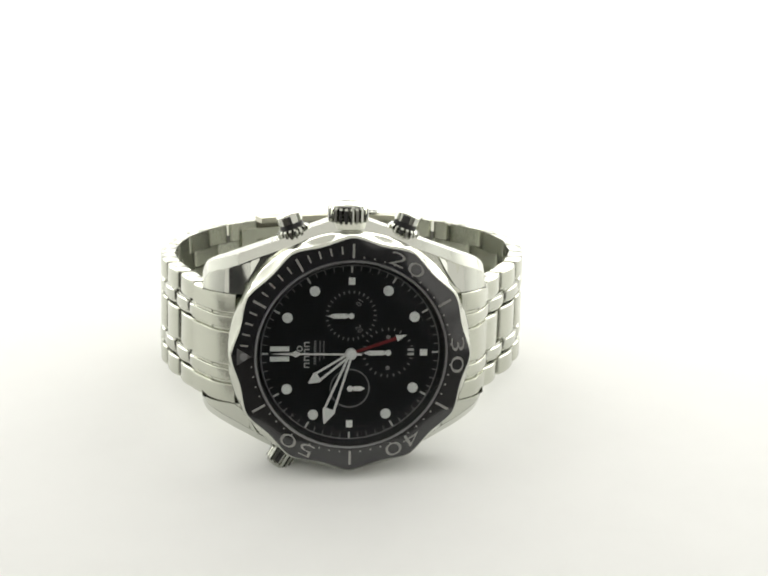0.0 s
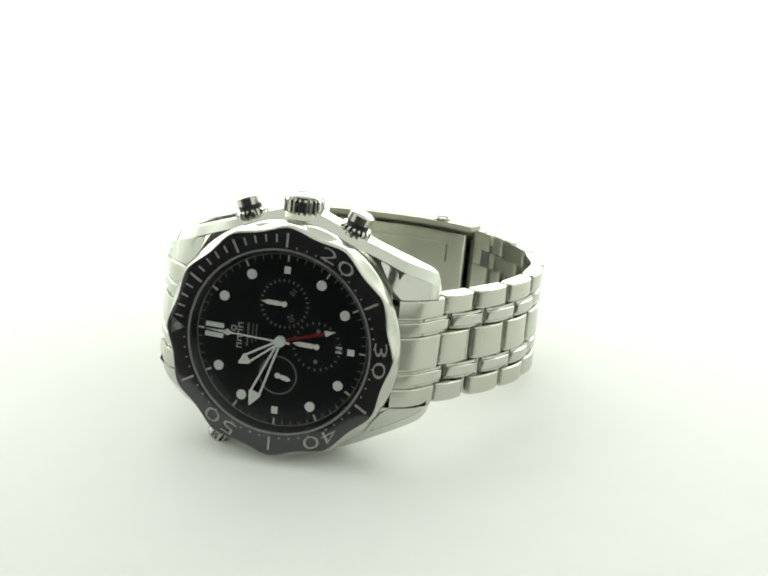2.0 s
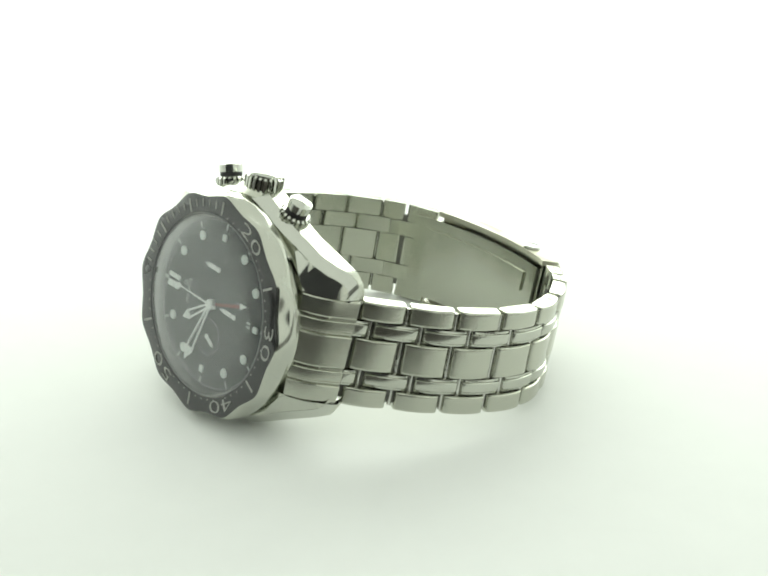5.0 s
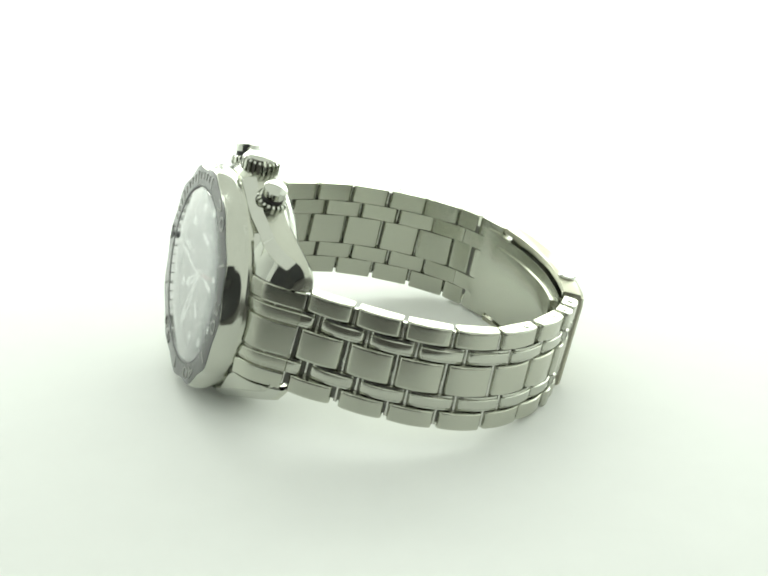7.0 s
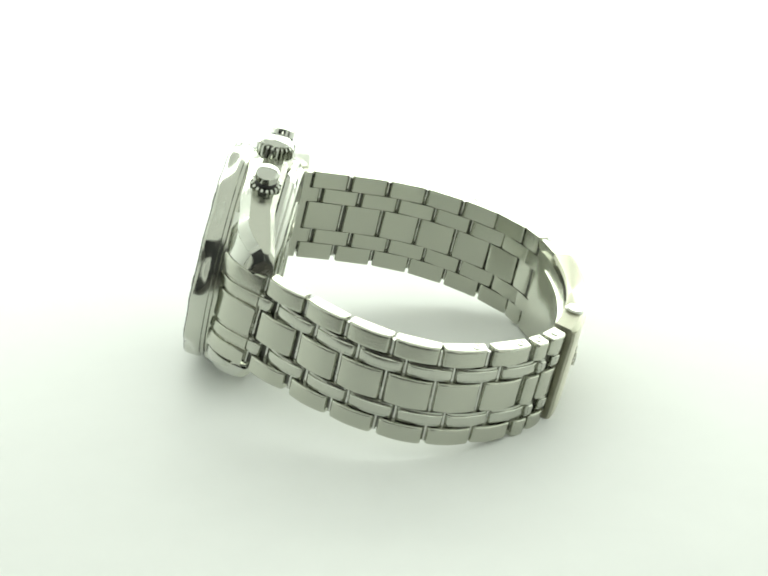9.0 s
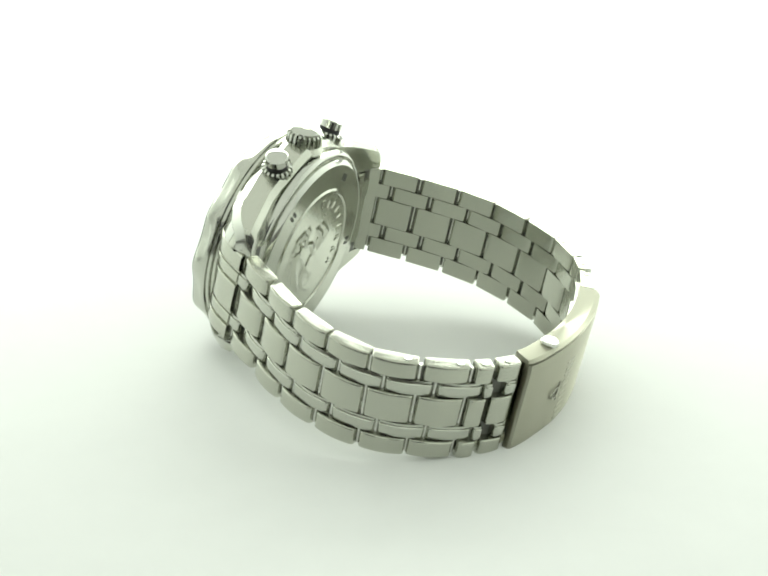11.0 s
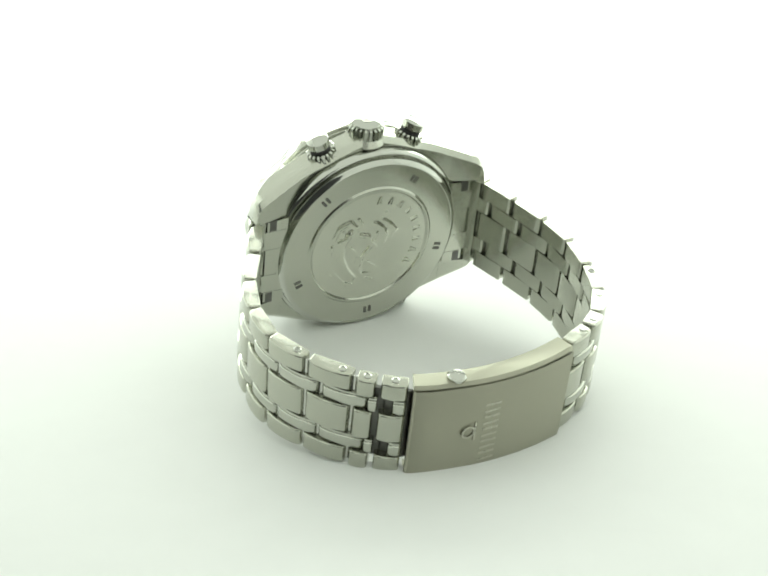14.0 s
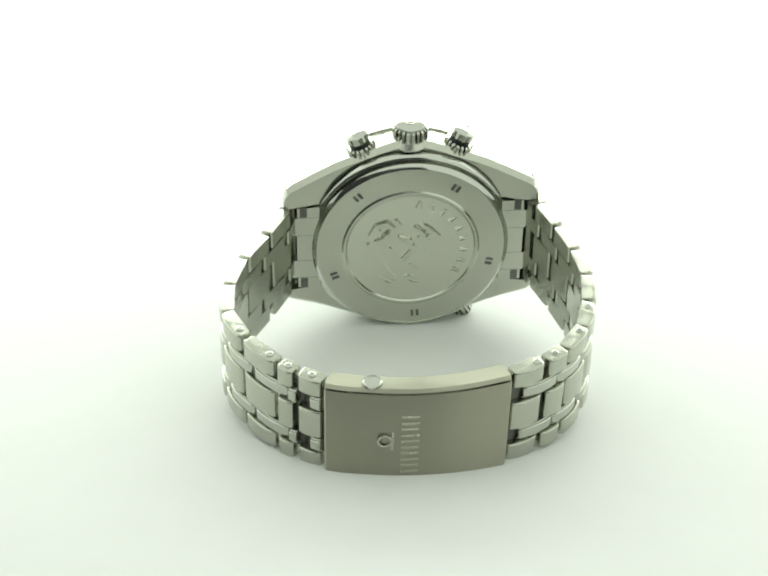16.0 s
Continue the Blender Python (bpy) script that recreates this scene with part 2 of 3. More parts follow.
def build_back():
    bm = bmesh.new()
    lathe(bm, [(0, 9.5), (21.4, 9.5), (21.4, 11.2), (21.1, 11.7), (20.6, 11.7), (20.5, 12.0), (19.7, 12.2), (19.6, 13.22), (14.5, 13.35), (14.1, 13.66), (13.7, 13.66), (13.4, 13.32), (0, 13.32)], 96,
          m=Matrix.Translation((0, 0, -0.5)))
    back = part("case_back", bm, brushed_case, watch, "round steel case back with an embossed medallion", smooth=24)
    bm = bmesh.new()
    lathe(bm, [(20.4, 11.5), (20.6, 11.95), (20.95, 12.15), (21.35, 12.0), (21.65, 11.4), (21.7, 10.7), (20.4, 10.7), (20.4, 11.5)], 96)
    part("rim", bm, polished, back, "polished rim round the case back", smooth=50)
    bm = bmesh.new()
    lathe(bm, [(19.55, 13.2), (19.7, 13.28), (19.95, 13.15), (20.6, 12.5), (20.65, 11.9), (19.55, 11.9), (19.55, 13.2)], 96, m=Matrix.Translation((0, 0, -0.5)))
    part("chamfer", bm, polished, back, "polished chamfer round the case back", smooth=30)
    for k in range(9):
        bm = bmesh.new()
        a = radians(98 + 14.2 * k)
        c, t = Vector((11.3 * math.cos(a), 0, 11.3 * math.sin(a) - 0.7)), Vector((-math.sin(a), 0, math.cos(a)))
        d = Vector((math.cos(a), 0, math.sin(a)))
        loft(bm, [[(c + d * u + t * v * g + Vector((0, y, 0)))[:] for u, v in ((-0.85, -0.75), (0.85, -0.35), (0.85, 0.0), (-0.85, -0.3))] for y, g in ((13.25, 1.0), (13.55, 0.7))])
        loft(bm, [[(c + d * u + t * v * g + Vector((0, y, 0)))[:] for u, v in ((-0.85, 0.35), (0.85, 0.1), (0.85, 0.45), (-0.85, 0.8))] for y, g in ((13.25, 1.0), (13.55, 0.7))])
        part("raised_character", bm, medal, back, smooth=0)
    # embossed emblem: a disc of soft ridges round a low swelling body
    strokes = (((8.6, 3.6), (7.4, 6.2), (5.2, 7.0), (3.6, 5.6), (4.8, 4.4), 0.75), ((6.6, 5.0), (6.2, 3.2), (7.6, 2.2), 0.6), ((3.2, 7.4), (2.2, 6.0), (3.0, 4.2), 0.6),
               ((8.9, 1.6), (9.6, -1.4), (8.4, -5.0), (5.6, -8.2), (3.2, -9.4), 0.7), ((5.0, 4.0), (6.6, 1.4), (6.4, -2.0), (5.0, -5.2), (3.4, -7.2), 1.0),
               ((2.8, 3.4), (0.4, 2.6), (-0.6, 0.2), (1.6, -2.2), (2.4, -5.2), (0.8, -8.2), (-1.6, -9.2), 0.75),
               ((-1.0, 5.6), (-2.6, 4.2), (-3.6, 2.0), (-3.0, 0.4), 0.75), ((-3.0, 6.0), (-4.6, 4.6), (-6.0, 3.0), (-5.0, 1.2), 0.55), ((-1.6, 3.2), (-0.8, 1.0), (-1.8, -0.8), 0.5),
               ((0.2, -4.0), (-1.6, -5.4), (-1.0, -7.4), (0.8, -6.8), 0.55), ((8.2, -6.6), (9.6, -5.6), (9.9, -3.4), 0.4), ((4.4, 0.6), (3.0, -1.4), (3.6, -3.4), 0.45),
               ((-4.6, 4.6), (-3.4, 3.0), 0.4), ((7.0, -1.6), (8.2, -2.8), (7.2, -4.2), 0.5))
    def height(x, z):
        h = 0.16 * math.exp(-(((x - 4.4) / 4.2) ** 2 + ((z + 0.6) / 5.4) ** 2) ** 2) + 0.1 * math.exp(-(((x + 2.6) / 2.6) ** 2 + ((z - 3.2) / 2.6) ** 2) ** 2)
        for *line, w in strokes:
            near2 = 99.0
            for (ax, az), (bx, bz) in zip(line, line[1:]):
                ux, uz = bx - ax, bz - az
                t = min(1.0, max(0.0, ((x - ax) * ux + (z - az) * uz) / (ux * ux + uz * uz)))
                near2 = min(near2, (x - ax - t * ux) ** 2 + (z - az - t * uz) ** 2)
            h += 0.45 * min(1.0, w) * math.exp(-(near2 / (0.42 * w * w)) ** 1.5)
        return h
    bm = bmesh.new()
    rows = [[bm.verts.new((r * math.cos(a), 13.34 + (height(r * math.cos(a), r * math.sin(a)) if r < 13 else 0), r * math.sin(a) - 0.7))
             for a in (2 * math.pi * k / 128 for k in range(128))] for r in [0.01] + [0.27 * q for q in range(1, 50)]]
    for a, b in zip(rows, rows[1:]):
        for k in range(128):
            bm.faces.new((a[k], a[(k + 1) % 128], b[(k + 1) % 128], b[k]))
    part("medallion", bm, medal, back, "embossed medallion with a curling emblem in relief", smooth=80)
    # notches are not cut: paired dark plates paint the shade inside them
    for k in range(5):
        a = radians(50 + 72 * k)
        bm = bmesh.new()
        for z in (-0.55, 0.55):
            prism(bm, [(-0.75, z - 0.3), (0.75, z - 0.3), (0.75, z + 0.3), (-0.75, z + 0.3)], 13.1, 13.4)
        part("notch_shade", bm, recess_shade, back, smooth=0, at=Matrix.Translation((17.2 * math.cos(a) * MM, 0, (17.2 * math.sin(a) - 0.4) * MM)) @ Matrix.Rotation(-a, 4, "Y"))
    return back


def scallop(a):
    """0 at the crests, 1 in the hollows of the twelve-lobed rim."""
    return (0.5 - 0.5 * math.cos(12 * a)) ** 0.8


def build_bezel():
    bm = bmesh.new()
    cut = {0: 0.9, 1: 0.98, 2: 1.0, 3: 0.8, 4: 0.35}
    lathe(bm, [(21.6, -1.75), (21.95, -1.55), (22.2, -0.95), (22.3, -0.2), (22.35, 0.6), (22.35, 1.15), (22.3, 1.7), (21.9, 1.85), (21.9, 2.5), (17.2, 2.5), (17.2, -1.75), (21.6, -1.75)], 288,
          lambda i, a: -cut.get(0 if i == 11 else i, 0) * scallop(a))
    bezel = part("bezel", bm, satin, watch, "polished steel rotating bezel with a scalloped rim", smooth=40)
    bm = bmesh.new()
    lathe(bm, [(17.75, -1.2), (17.75, -2.0), (21.5, -1.87), (21.75, -1.78), (21.65, -1.2), (17.75, -1.2)], 288,
          lambda i, a: -0.9 * scallop(a) if i in (2, 3, 4) else 0)
    insert = part("bezel_insert", bm, ceramic, bezel, "black ceramic bezel insert with grey engraved scale", smooth=40)
    Y0, Y1 = -1.8, -2.03
    for m in (20, 30, 40, 50):
        bm = bmesh.new()
        lettering(bm, str(m), 3.5, m * 6, 19.4, Y0, Y1, wide=2.15, thin=0.05, bend=True)
        part("numeral", bm, bezel_print, insert, smooth=0)
    for m in (5, 10, 15, 25, 35, 45, 55):
        bm = bmesh.new()
        prism(bm, polar(bar(18.1, 20.7, 0.42), m * 6), Y0, Y1)
        part("scale_line", bm, bezel_print, insert, smooth=0)
    for m in range(1, 60):
        if m % 5 == 0:
            continue
        bm = bmesh.new()
        if m < 15:
            prism(bm, polar(bar(18.9, 20.3, 0.3), m * 6), Y0, Y1)
            part("scale_line", bm, bezel_print, insert, smooth=0)
        else:
            prism(bm, polar(disc((18.25, 0), 0.16, 8), m * 6), Y0, Y1)
            part("scale_dot", bm, bezel_print, insert, smooth=0)
    bm = bmesh.new()
    lathe(bm, [(0, -2.3), (0.55, -2.25), (0.75, -1.95), (0.75, -1.8)], 20)
    part("luminous_pip", bm, print_grey, insert, "round luminous pip", at=Matrix.Translation((-19.6 * MM, 0, 0)))
    bm = bmesh.new()
    prism(bm, polar([(18.2, 0), (20.8, -1.6), (20.8, 1.6)], 0), Y0, -1.99)
    part("triangle", bm, dim_print, insert, smooth=0)


SMALL = []


def build_dial():
    bm = bmesh.new()
    lathe(bm, [(0, 0), (16.9, 0), (16.9, 0.8), (0, 0.8)], 96)
    dial = part("dial", bm, dial_black, watch, "glossy black chronograph dial")
    bm = bmesh.new()
    lathe(bm, [(16.55, 0.0), (17.15, -1.6), (17.6, -1.6), (17.6, 0.4), (16.55, 0.4), (16.55, 0)], 96)
    part("dial_flange", bm, dial_black, dial, "black sloping inner ring")
    bm = bmesh.new()
    lathe(bm, [(17.3, -1.9), (17.6, -1.98), (17.72, -1.7), (17.3, -1.7), (17.3, -1.9)], 96)
    part("crystal_gasket", bm, print_grey, dial, "thin bright ring round the crystal")
    for h in (1, 2, 4, 5, 7, 8, 10, 11):
        bm = bmesh.new()
        c = polar([(13.4, 0)], h * 30)[0]
        lathe(bm, [(0, -0.32), (0.72, -0.32), (0.95, -0.2), (0.95, 0.05)], 20, m=Matrix.Translation((c[0], 0, c[1])))
        part("hour_marker", bm, lume, dial, "round white hour marker")
    for h in (3, 6, 9):
        bm = bmesh.new()
        prism(bm, polar(bar(12.8, 14.1, 1.15), h * 30), 0.05, -0.32)
        part("hour_marker", bm, lume, dial, "small square white hour marker", smooth=0)
    for v in (-0.95, 0.95):
        bm = bmesh.new()
        prism(bm, polar([(11.2, v - 0.42), (14.7, v - 0.42), (14.7, v + 0.42), (11.2, v + 0.42)], 0), 0.05, -0.35)
        part("hour_marker", bm, lume, dial, "long white hour bar at twelve", smooth=0)
    for m in range(60):
        bm = bmesh.new()
        five = m % 5 == 0
        prism(bm, polar(bar(15.0 if five else 15.4, 16.2, 0.34 if five else 0.16), m * 6), 0.05, -0.05)
        part("minute_tick", bm, print_white if five else print_grey, dial, smooth=0)
    bm = bmesh.new()
    ring(bm, (0, 0), 16.25, 16.42, 0.05, -0.04, 96)
    part("minute_ring", bm, print_grey, dial, "thin grey printed minute ring")
    # counters at three, six and nine
    for c, r, n in (((0, 7.0), 4.7, 30), ((6.9, 0), 4.7, 24)):
        for k in range(n):
            bm = bmesh.new()
            prism(bm, polar(bar(r - 0.55, r, 0.22), k * 360 / n, c), 0.05, -0.04)
            part("counter_tick", bm, print_grey, dial, smooth=0)
    for text, deg in (("10", 120), ("20", 240)):
        bm = bmesh.new()
        lettering(bm, text, 1.5, deg, 2.9, 0.05, -0.04, (0, 7.0), turn=-90 if deg == 120 else 90)
        part("counter_numeral", bm, print_grey, dial, smooth=0)
    for deg in (90, 270):
        bm = bmesh.new()
        prism(bm, polar(disc((2.9, 0), 0.42, 12), deg, (6.9, 0)), 0.05, -0.04)
        part("counter_mark", bm, print_grey, dial, smooth=0)
    bm = bmesh.new()
    ring(bm, (0, -6.7), 3.45, 3.68, 0.05, -0.1)
    part("counter_rim", bm, print_grey, dial, "thin grey ring round the small seconds")
    bm = bmesh.new()
    prism(bm, [(10.2, -0.9), (12.0, -0.9), (12.0, 1.1), (10.2, 1.1)], 0.05, -0.04)
    win = part("date_window", bm, dial_black, dial, "small black date window", smooth=0)
    for z in (-0.35, 0.5):
        bm = bmesh.new()
        prism(bm, [(10.5, z - 0.22), (11.7, z - 0.22), (11.7, z + 0.22), (10.5, z + 0.22)], 0.0, -0.08)
        part("date_digit", bm, print_white, win, smooth=0)
    # lines of printing beside twelve o'clock
    for x, w, z0, z1, mat in ((-8.0, 1.0, -2.7, 2.5, print_white), (-6.5, 0.42, -2.1, 2.5, print_grey), (-5.6, 0.22, -1.4, 2.4, print_grey), (-4.9, 0.22, -1.0, 2.4, print_grey)):
        n = max(4, int((z1 - z0) / (w * 1.05)))
        for k in range(n):
            a = z0 + (z1 - z0) * k / n
            b = a + (z1 - z0) / n * 0.72
            bm = bmesh.new()
            if w > 0.8:
                h = (b - a) / 2
                for x0, x1, v0, v1 in ((-0.5, 0.5, -1, -0.6), (-0.5, 0.5, 0.6, 1), (-0.5, -0.3, -0.6, 0.6)):
                    prism(bm, [(x + x0 * w, a + h + v0 * h), (x + x1 * w, a + h + v0 * h), (x + x1 * w, a + h + v1 * h), (x + x0 * w, a + h + v1 * h)], 0.05, -0.05)
            else:
                prism(bm, [(x - w / 2, a), (x + w / 2, a), (x + w / 2, b), (x - w / 2, b)], 0.05, -0.05)
            part("print_bar", bm, mat, dial, smooth=0)
    bm = bmesh.new()
    ring(bm, (-9.3, 0.9), 0.35, 0.55, 0.05, -0.1, 20)
    part("emblem", bm, print_white, dial, "small round applied emblem")
    # hands of the watch
    def frame_hand(name, deg, tip, w0, w1, y, lume_from, label):
        bm = bmesh.new()
        t = 0.42
        for s in (-1, 1):
            prism(bm, polar([(0.5, s * w0 / 2), (lume_from, s * w1 / 2), (lume_from, s * (w1 / 2 - t)), (0.5, s * max(0.05, w0 / 2 - t))], deg), y, y - 0.2)
        prism(bm, polar([(lume_from - 0.25, -w1 / 2), (lume_from - 0.25, w1 / 2), (lume_from + 0.2, w1 / 2 + 0.12), (tip, 0.12), (tip, -0.12), (lume_from + 0.2, -w1 / 2 - 0.12)], deg), y, y - 0.2)
        prism(bm, disc((0, 0), 0.95, 24), y, y - 0.2)
        ob = part(name, bm, hand_steel, watch, label, smooth=0)
        bm = bmesh.new()
        prism(bm, polar([(lume_from, -w1 / 2 + 0.3), (lume_from, w1 / 2 - 0.3), (lume_from + 0.55 * (tip - lume_from), 0.2), (lume_from + 0.55 * (tip - lume_from), -0.2)], deg), y - 0.1, y - 0.25)
        part("lume_fill", bm, lume, ob, "white luminous fill", smooth=0)
    frame_hand("hour_hand", 324.5, 9.4, 0.9, 1.9, -0.55, 7.4, "openworked steel hour hand")
    frame_hand("minute_hand", 290.0, 13.9, 0.9, 2.2, -0.85, 11.2, "openworked steel minute hand with an arrow tip")
    bm = bmesh.new()
    prism(bm, polar(bar(0.6, 9.2, 0.5, 0.6), 161.5), -0.4, -0.52)
    red = part("red_hand", bm, red_paint, watch, "thin dark red pointer", smooth=0)
    bm = bmesh.new()
    prism(bm, polar([(8.8, -0.62), (8.8, 0.62), (10.8, 0)], 161.5), -0.38, -0.55)
    part("arrow_tip", bm, lume, red, "white arrow tip", smooth=0)
    bm = bmesh.new()
    prism(bm, polar(bar(-2.0, 9.6, 0.42, 0.3), 1), -1.05, -1.15)
    prism(bm, polar([(9.4, -0.25), (10.1, -0.62), (10.8, -0.25), (14.6, 0), (10.8, 0.25), (10.1, 0.62), (9.4, 0.25)], 1), -1.05, -1.17)
    sec = part("chronograph_hand", bm, hand_steel, watch, "thin white central chronograph hand", smooth=0)
    bm = bmesh.new()
    lathe(bm, [(0, -1.45), (0.75, -1.4), (1.05, -1.2), (1.05, -0.3)], 24)
    part("hub", bm, hand_steel, sec)
    # counter pointers
    for name, c, deg, r in (("minute_counter_hand", (0, 7.0), 0, 4.3), ("hour_counter_hand", (6.9, 0), 0, 4.6), ("small_seconds_hand", (0, -6.7), 180, 2.7)):
        bm = bmesh.new()
        prism(bm, polar([(0.3, -0.2), (0.9, -0.45), (r * 0.75, -0.45), (r, 0), (r * 0.75, 0.45), (0.9, 0.45), (0.3, 0.2)], deg), -0.2, -0.34)
        prism(bm, disc((0, 0), 0.55, 16), -0.2, -0.4)
        ob = part(name, bm, hand_steel, watch, "short pointed steel counter hand", smooth=0, at=Matrix.Translation((c[0] * MM, 0, c[1] * MM)))
        if name == "small_seconds_hand":
            SMALL.append(ob)
    bm = bmesh.new()
    lathe(bm, [(0, -2.12), (6, -2.11), (12, -2.07), (17.0, -2.0), (17.2, -1.85), (17.2, -1.5), (0, -1.5)], 96)
    ob = part("crystal", bm, glass, watch, "clear domed sapphire crystal", smooth=40)
    ob.visible_shadow = False


def knurled(bm, r0, r1, y0, y1, teeth, m):
    prof = [(0, y0), (r0, y0), (r0, y0 + 0.01), (r1, y0 + 0.35), (r1, y1 - 0.35), (r0, y1), (0, y1)]
    deep = {3: 0.75, 4: 0.75}
    lathe(bm, prof, teeth * 6, lambda i, a: -deep.get(i, 0) * (1 if (a / (2 * math.pi) * teeth) % 1 > 0.58 else 0), m)


def build_crowns():
    bm = bmesh.new()
    m = axis_to(-0.1, 6.9, 23.1, 0, 0, 1)
    knurled(bm, 3.3, 3.75, 0.0, 2.9, 22, m)
    crown = part("crown", bm, polished, watch, "fluted polished steel winding crown", smooth=30)
    bm = bmesh.new()
    lathe(bm, [(3.2, 2.7), (3.2, 3.2), (2.6, 3.6), (0, 3.75)], 40, m=m)
    part("crown_cap", bm, polished, crown, smooth=40)
    bm = bmesh.new()
    ring(bm, (0, 0), 0.9, 1.3, 0, 0.15, 24)
    bmesh.ops.transform(bm, matrix=axis_to(-0.1, 6.9, 26.72, 0, 0, 1), verts=bm.verts[:])
    part("crown_emblem", bm, brushed, crown, "small embossed emblem")
    for s in (-1, 1):
        m = axis_to(s * 9.5, 7.2, 19.7, s * 0.34, 0, 0.94)
        bm = bmesh.new()
        knurled(bm, 2.6, 3.05, 0.0, 2.5, 18, m)
        pusher = part("pusher", bm, polished, watch, "round steel chronograph pusher with a fluted collar and black ring", smooth=30)
        bm = bmesh.new()
        lathe(bm, [(0, 2.3), (2.15, 2.3), (2.15, 3.4), (0, 3.4)], 32, m=m)
        part("rubber_ring", bm, black_rubber, pusher, "black ring")
        bm = bmesh.new()
        lathe(bm, [(0, 3.3), (2.15, 3.3), (2.3, 3.4), (2.3, 4.85), (1.9, 5.2), (0, 5.3)], 32, m=m)
        part("pusher_cap", bm, polished, pusher, "polished steel cap", smooth=40)
    bm = bmesh.new()
    m = axis_to(-10.6, 6.4, -19.2, -0.5, 0, -0.866)
    knurled(bm, 2.2, 2.5, 0.0, 4.0, 16, m)
    lathe(bm, [(2.2, 3.9), (2.0, 4.4), (0, 4.5)], 24, m=m)
    part("helium_valve", bm, polished, watch, "small fluted steel relief valve crown", smooth=30)


# ---- bracelet: control points of its outer face (x, y) and the lift of its middle line (z) ----
WAY = [(20.6, 2.9, 0), (24.2, 5.6, 0), (26.8, 10.2, 0), (28.7, 15.0, -0.2), (33.8, 23.1, -0.2), (38.3, 31.8, 0.1), (40.2, 41.0, 0.3), (39.9, 49.8, 0.7), (35.7, 58.6, 1.2),
       (29.3, 66.0, 1.2), (21.3, 71.3, 1.2), (13, 73.3, 1.2), (5, 74.0, 1.1), (-4, 73.2, 1.0), (-12.5, 71.0, 0.9), (-18, 68.6, 0.7), (-24.5, 64.2, 0.3), (-29.2, 58.4, 0),
       (-32.3, 50.2, 0), (-33.9, 42, 0), (-33.6, 33, 0), (-31.3, 23.2, 0), (-28.9, 15, 0), (-26.8, 10.2, 0), (-24.2, 5.6, 0), (-20.6, 2.9, 0)]


def spline():
    pts = [Vector(p) for p in WAY]
    ext = [2 * pts[0] - pts[1]] + pts + [2 * pts[-1] - pts[-2]]
    out, marks = [], []
    for i in range(len(pts) - 1):
        a, b, c, d = ext[i:i + 4]
        marks.append(len(out))
        for k in range(24):
            t = k / 24
            out.append(0.5 * (2 * b + (c - a) * t + (2 * a - 5 * b + 4 * c - d) * t * t + (3 * b - a - 3 * c + d) * t ** 3))
    marks.append(len(out))
    out.append(pts[-1])
    xy = np.array([p[:] for p in out])
    s = np.concatenate([[0], np.cumsum(np.hypot(np.diff(xy[:, 0]), np.diff(xy[:, 1])))])
    return xy, s, [s[m] for m in marks]


LINE, ARC, MARK = spline()


def near(x, y):
    """The arc length at which the bracelet passes nearest to a place."""
    return float(ARC[np.argmin((LINE[:, 0] - x) ** 2 + (LINE[:, 1] - y) ** 2)])


def on_way(s):
    return Vector([float(np.interp(s, ARC, LINE[:, k])) for k in range(3)])


def way_frame(s0, s1, drop=0.0):
    """The pose of a piece between two arc lengths: x along, y outwards, z to the crown, its origin on the outer face."""
    a, b = on_way(s0), on_way(s1)
    t = (b - a)
    t.normalize()
    up = Vector((0, 0, 1))
    n = t.cross(up)
    n.normalize()
    up = n.cross(t)
    o = (a + b) / 2 - n * drop
    m = Matrix((t, n, up)).transposed().to_4x4()
    m.translation = o * MM
    return m, (b - a).length


def link_piece(length, width, thick, edge=0.45, ridge=False):
    """A domed bracelet piece with rounded ends, its outer face at y = 0; a ridged one has a raised band between two low shoulders."""
    bm = bmesh.new()
    L, W = length / 2, width / 2
    sag, r = 0.075 * length, 0.6
    if ridge:
        k = W - 0.6
        top = [(W, -0.7), (W - 0.08, -0.42), (k + 0.16, -0.36), (k + 0.1, -0.34), (k + 0.03, -0.12), (k - 0.1, 0.0), (k - 0.25, 0.02), (0.0, 0.02)]
    else:
        top = [(W, -edge * 1.3), (W - 0.12 * edge, -edge * 0.6), (W - 0.5 * edge, -edge * 0.15), (W - edge, 0.0), (W - edge - 0.25, 0.0), (0.0, 0.0)]
    top = top + [(-z, y) for z, y in top[-2::-1]]
    ends = [(0.0, 1.0, 0.16), (0.08, 0.6, 0.06), (0.3, 0.26, 0.0), (0.62, 0.07, 0.0), (1.0, 0.0, 0.0)]
    ends = [(L - r * u, r * d, c) for u, d, c in ends]
    secs = []
    for x, d, c in [(-x, d, c) for x, d, c in ends] + [(k * 0.22 * L, 0.0, 0.0) for k in range(-3, 4)] + ends[::-1]:
        low = -thick + 0.5 * d
        y = -d - sag * (x / L) ** 2
        g = 1 - c / W
        secs.append([(x, low, -W * g - 0.05), (x, low, W * g + 0.05)] + [(x, max(low + 0.1, y + h), z * g) for z, h in top])
    loft(bm, secs)
    bm.normal_update()
    for f in bm.faces:
        if max(v.co.y for v in f.verts) < -thick + 0.45:
            f.material_index = 1
    return bm


ROWS = {"outer_link": ((-8.6, 8.6), 3.85, brushed), "narrow_link": ((-4.95, 4.95), 3.35, satin), "centre_link": ((0.0,), 6.5, brushed)}


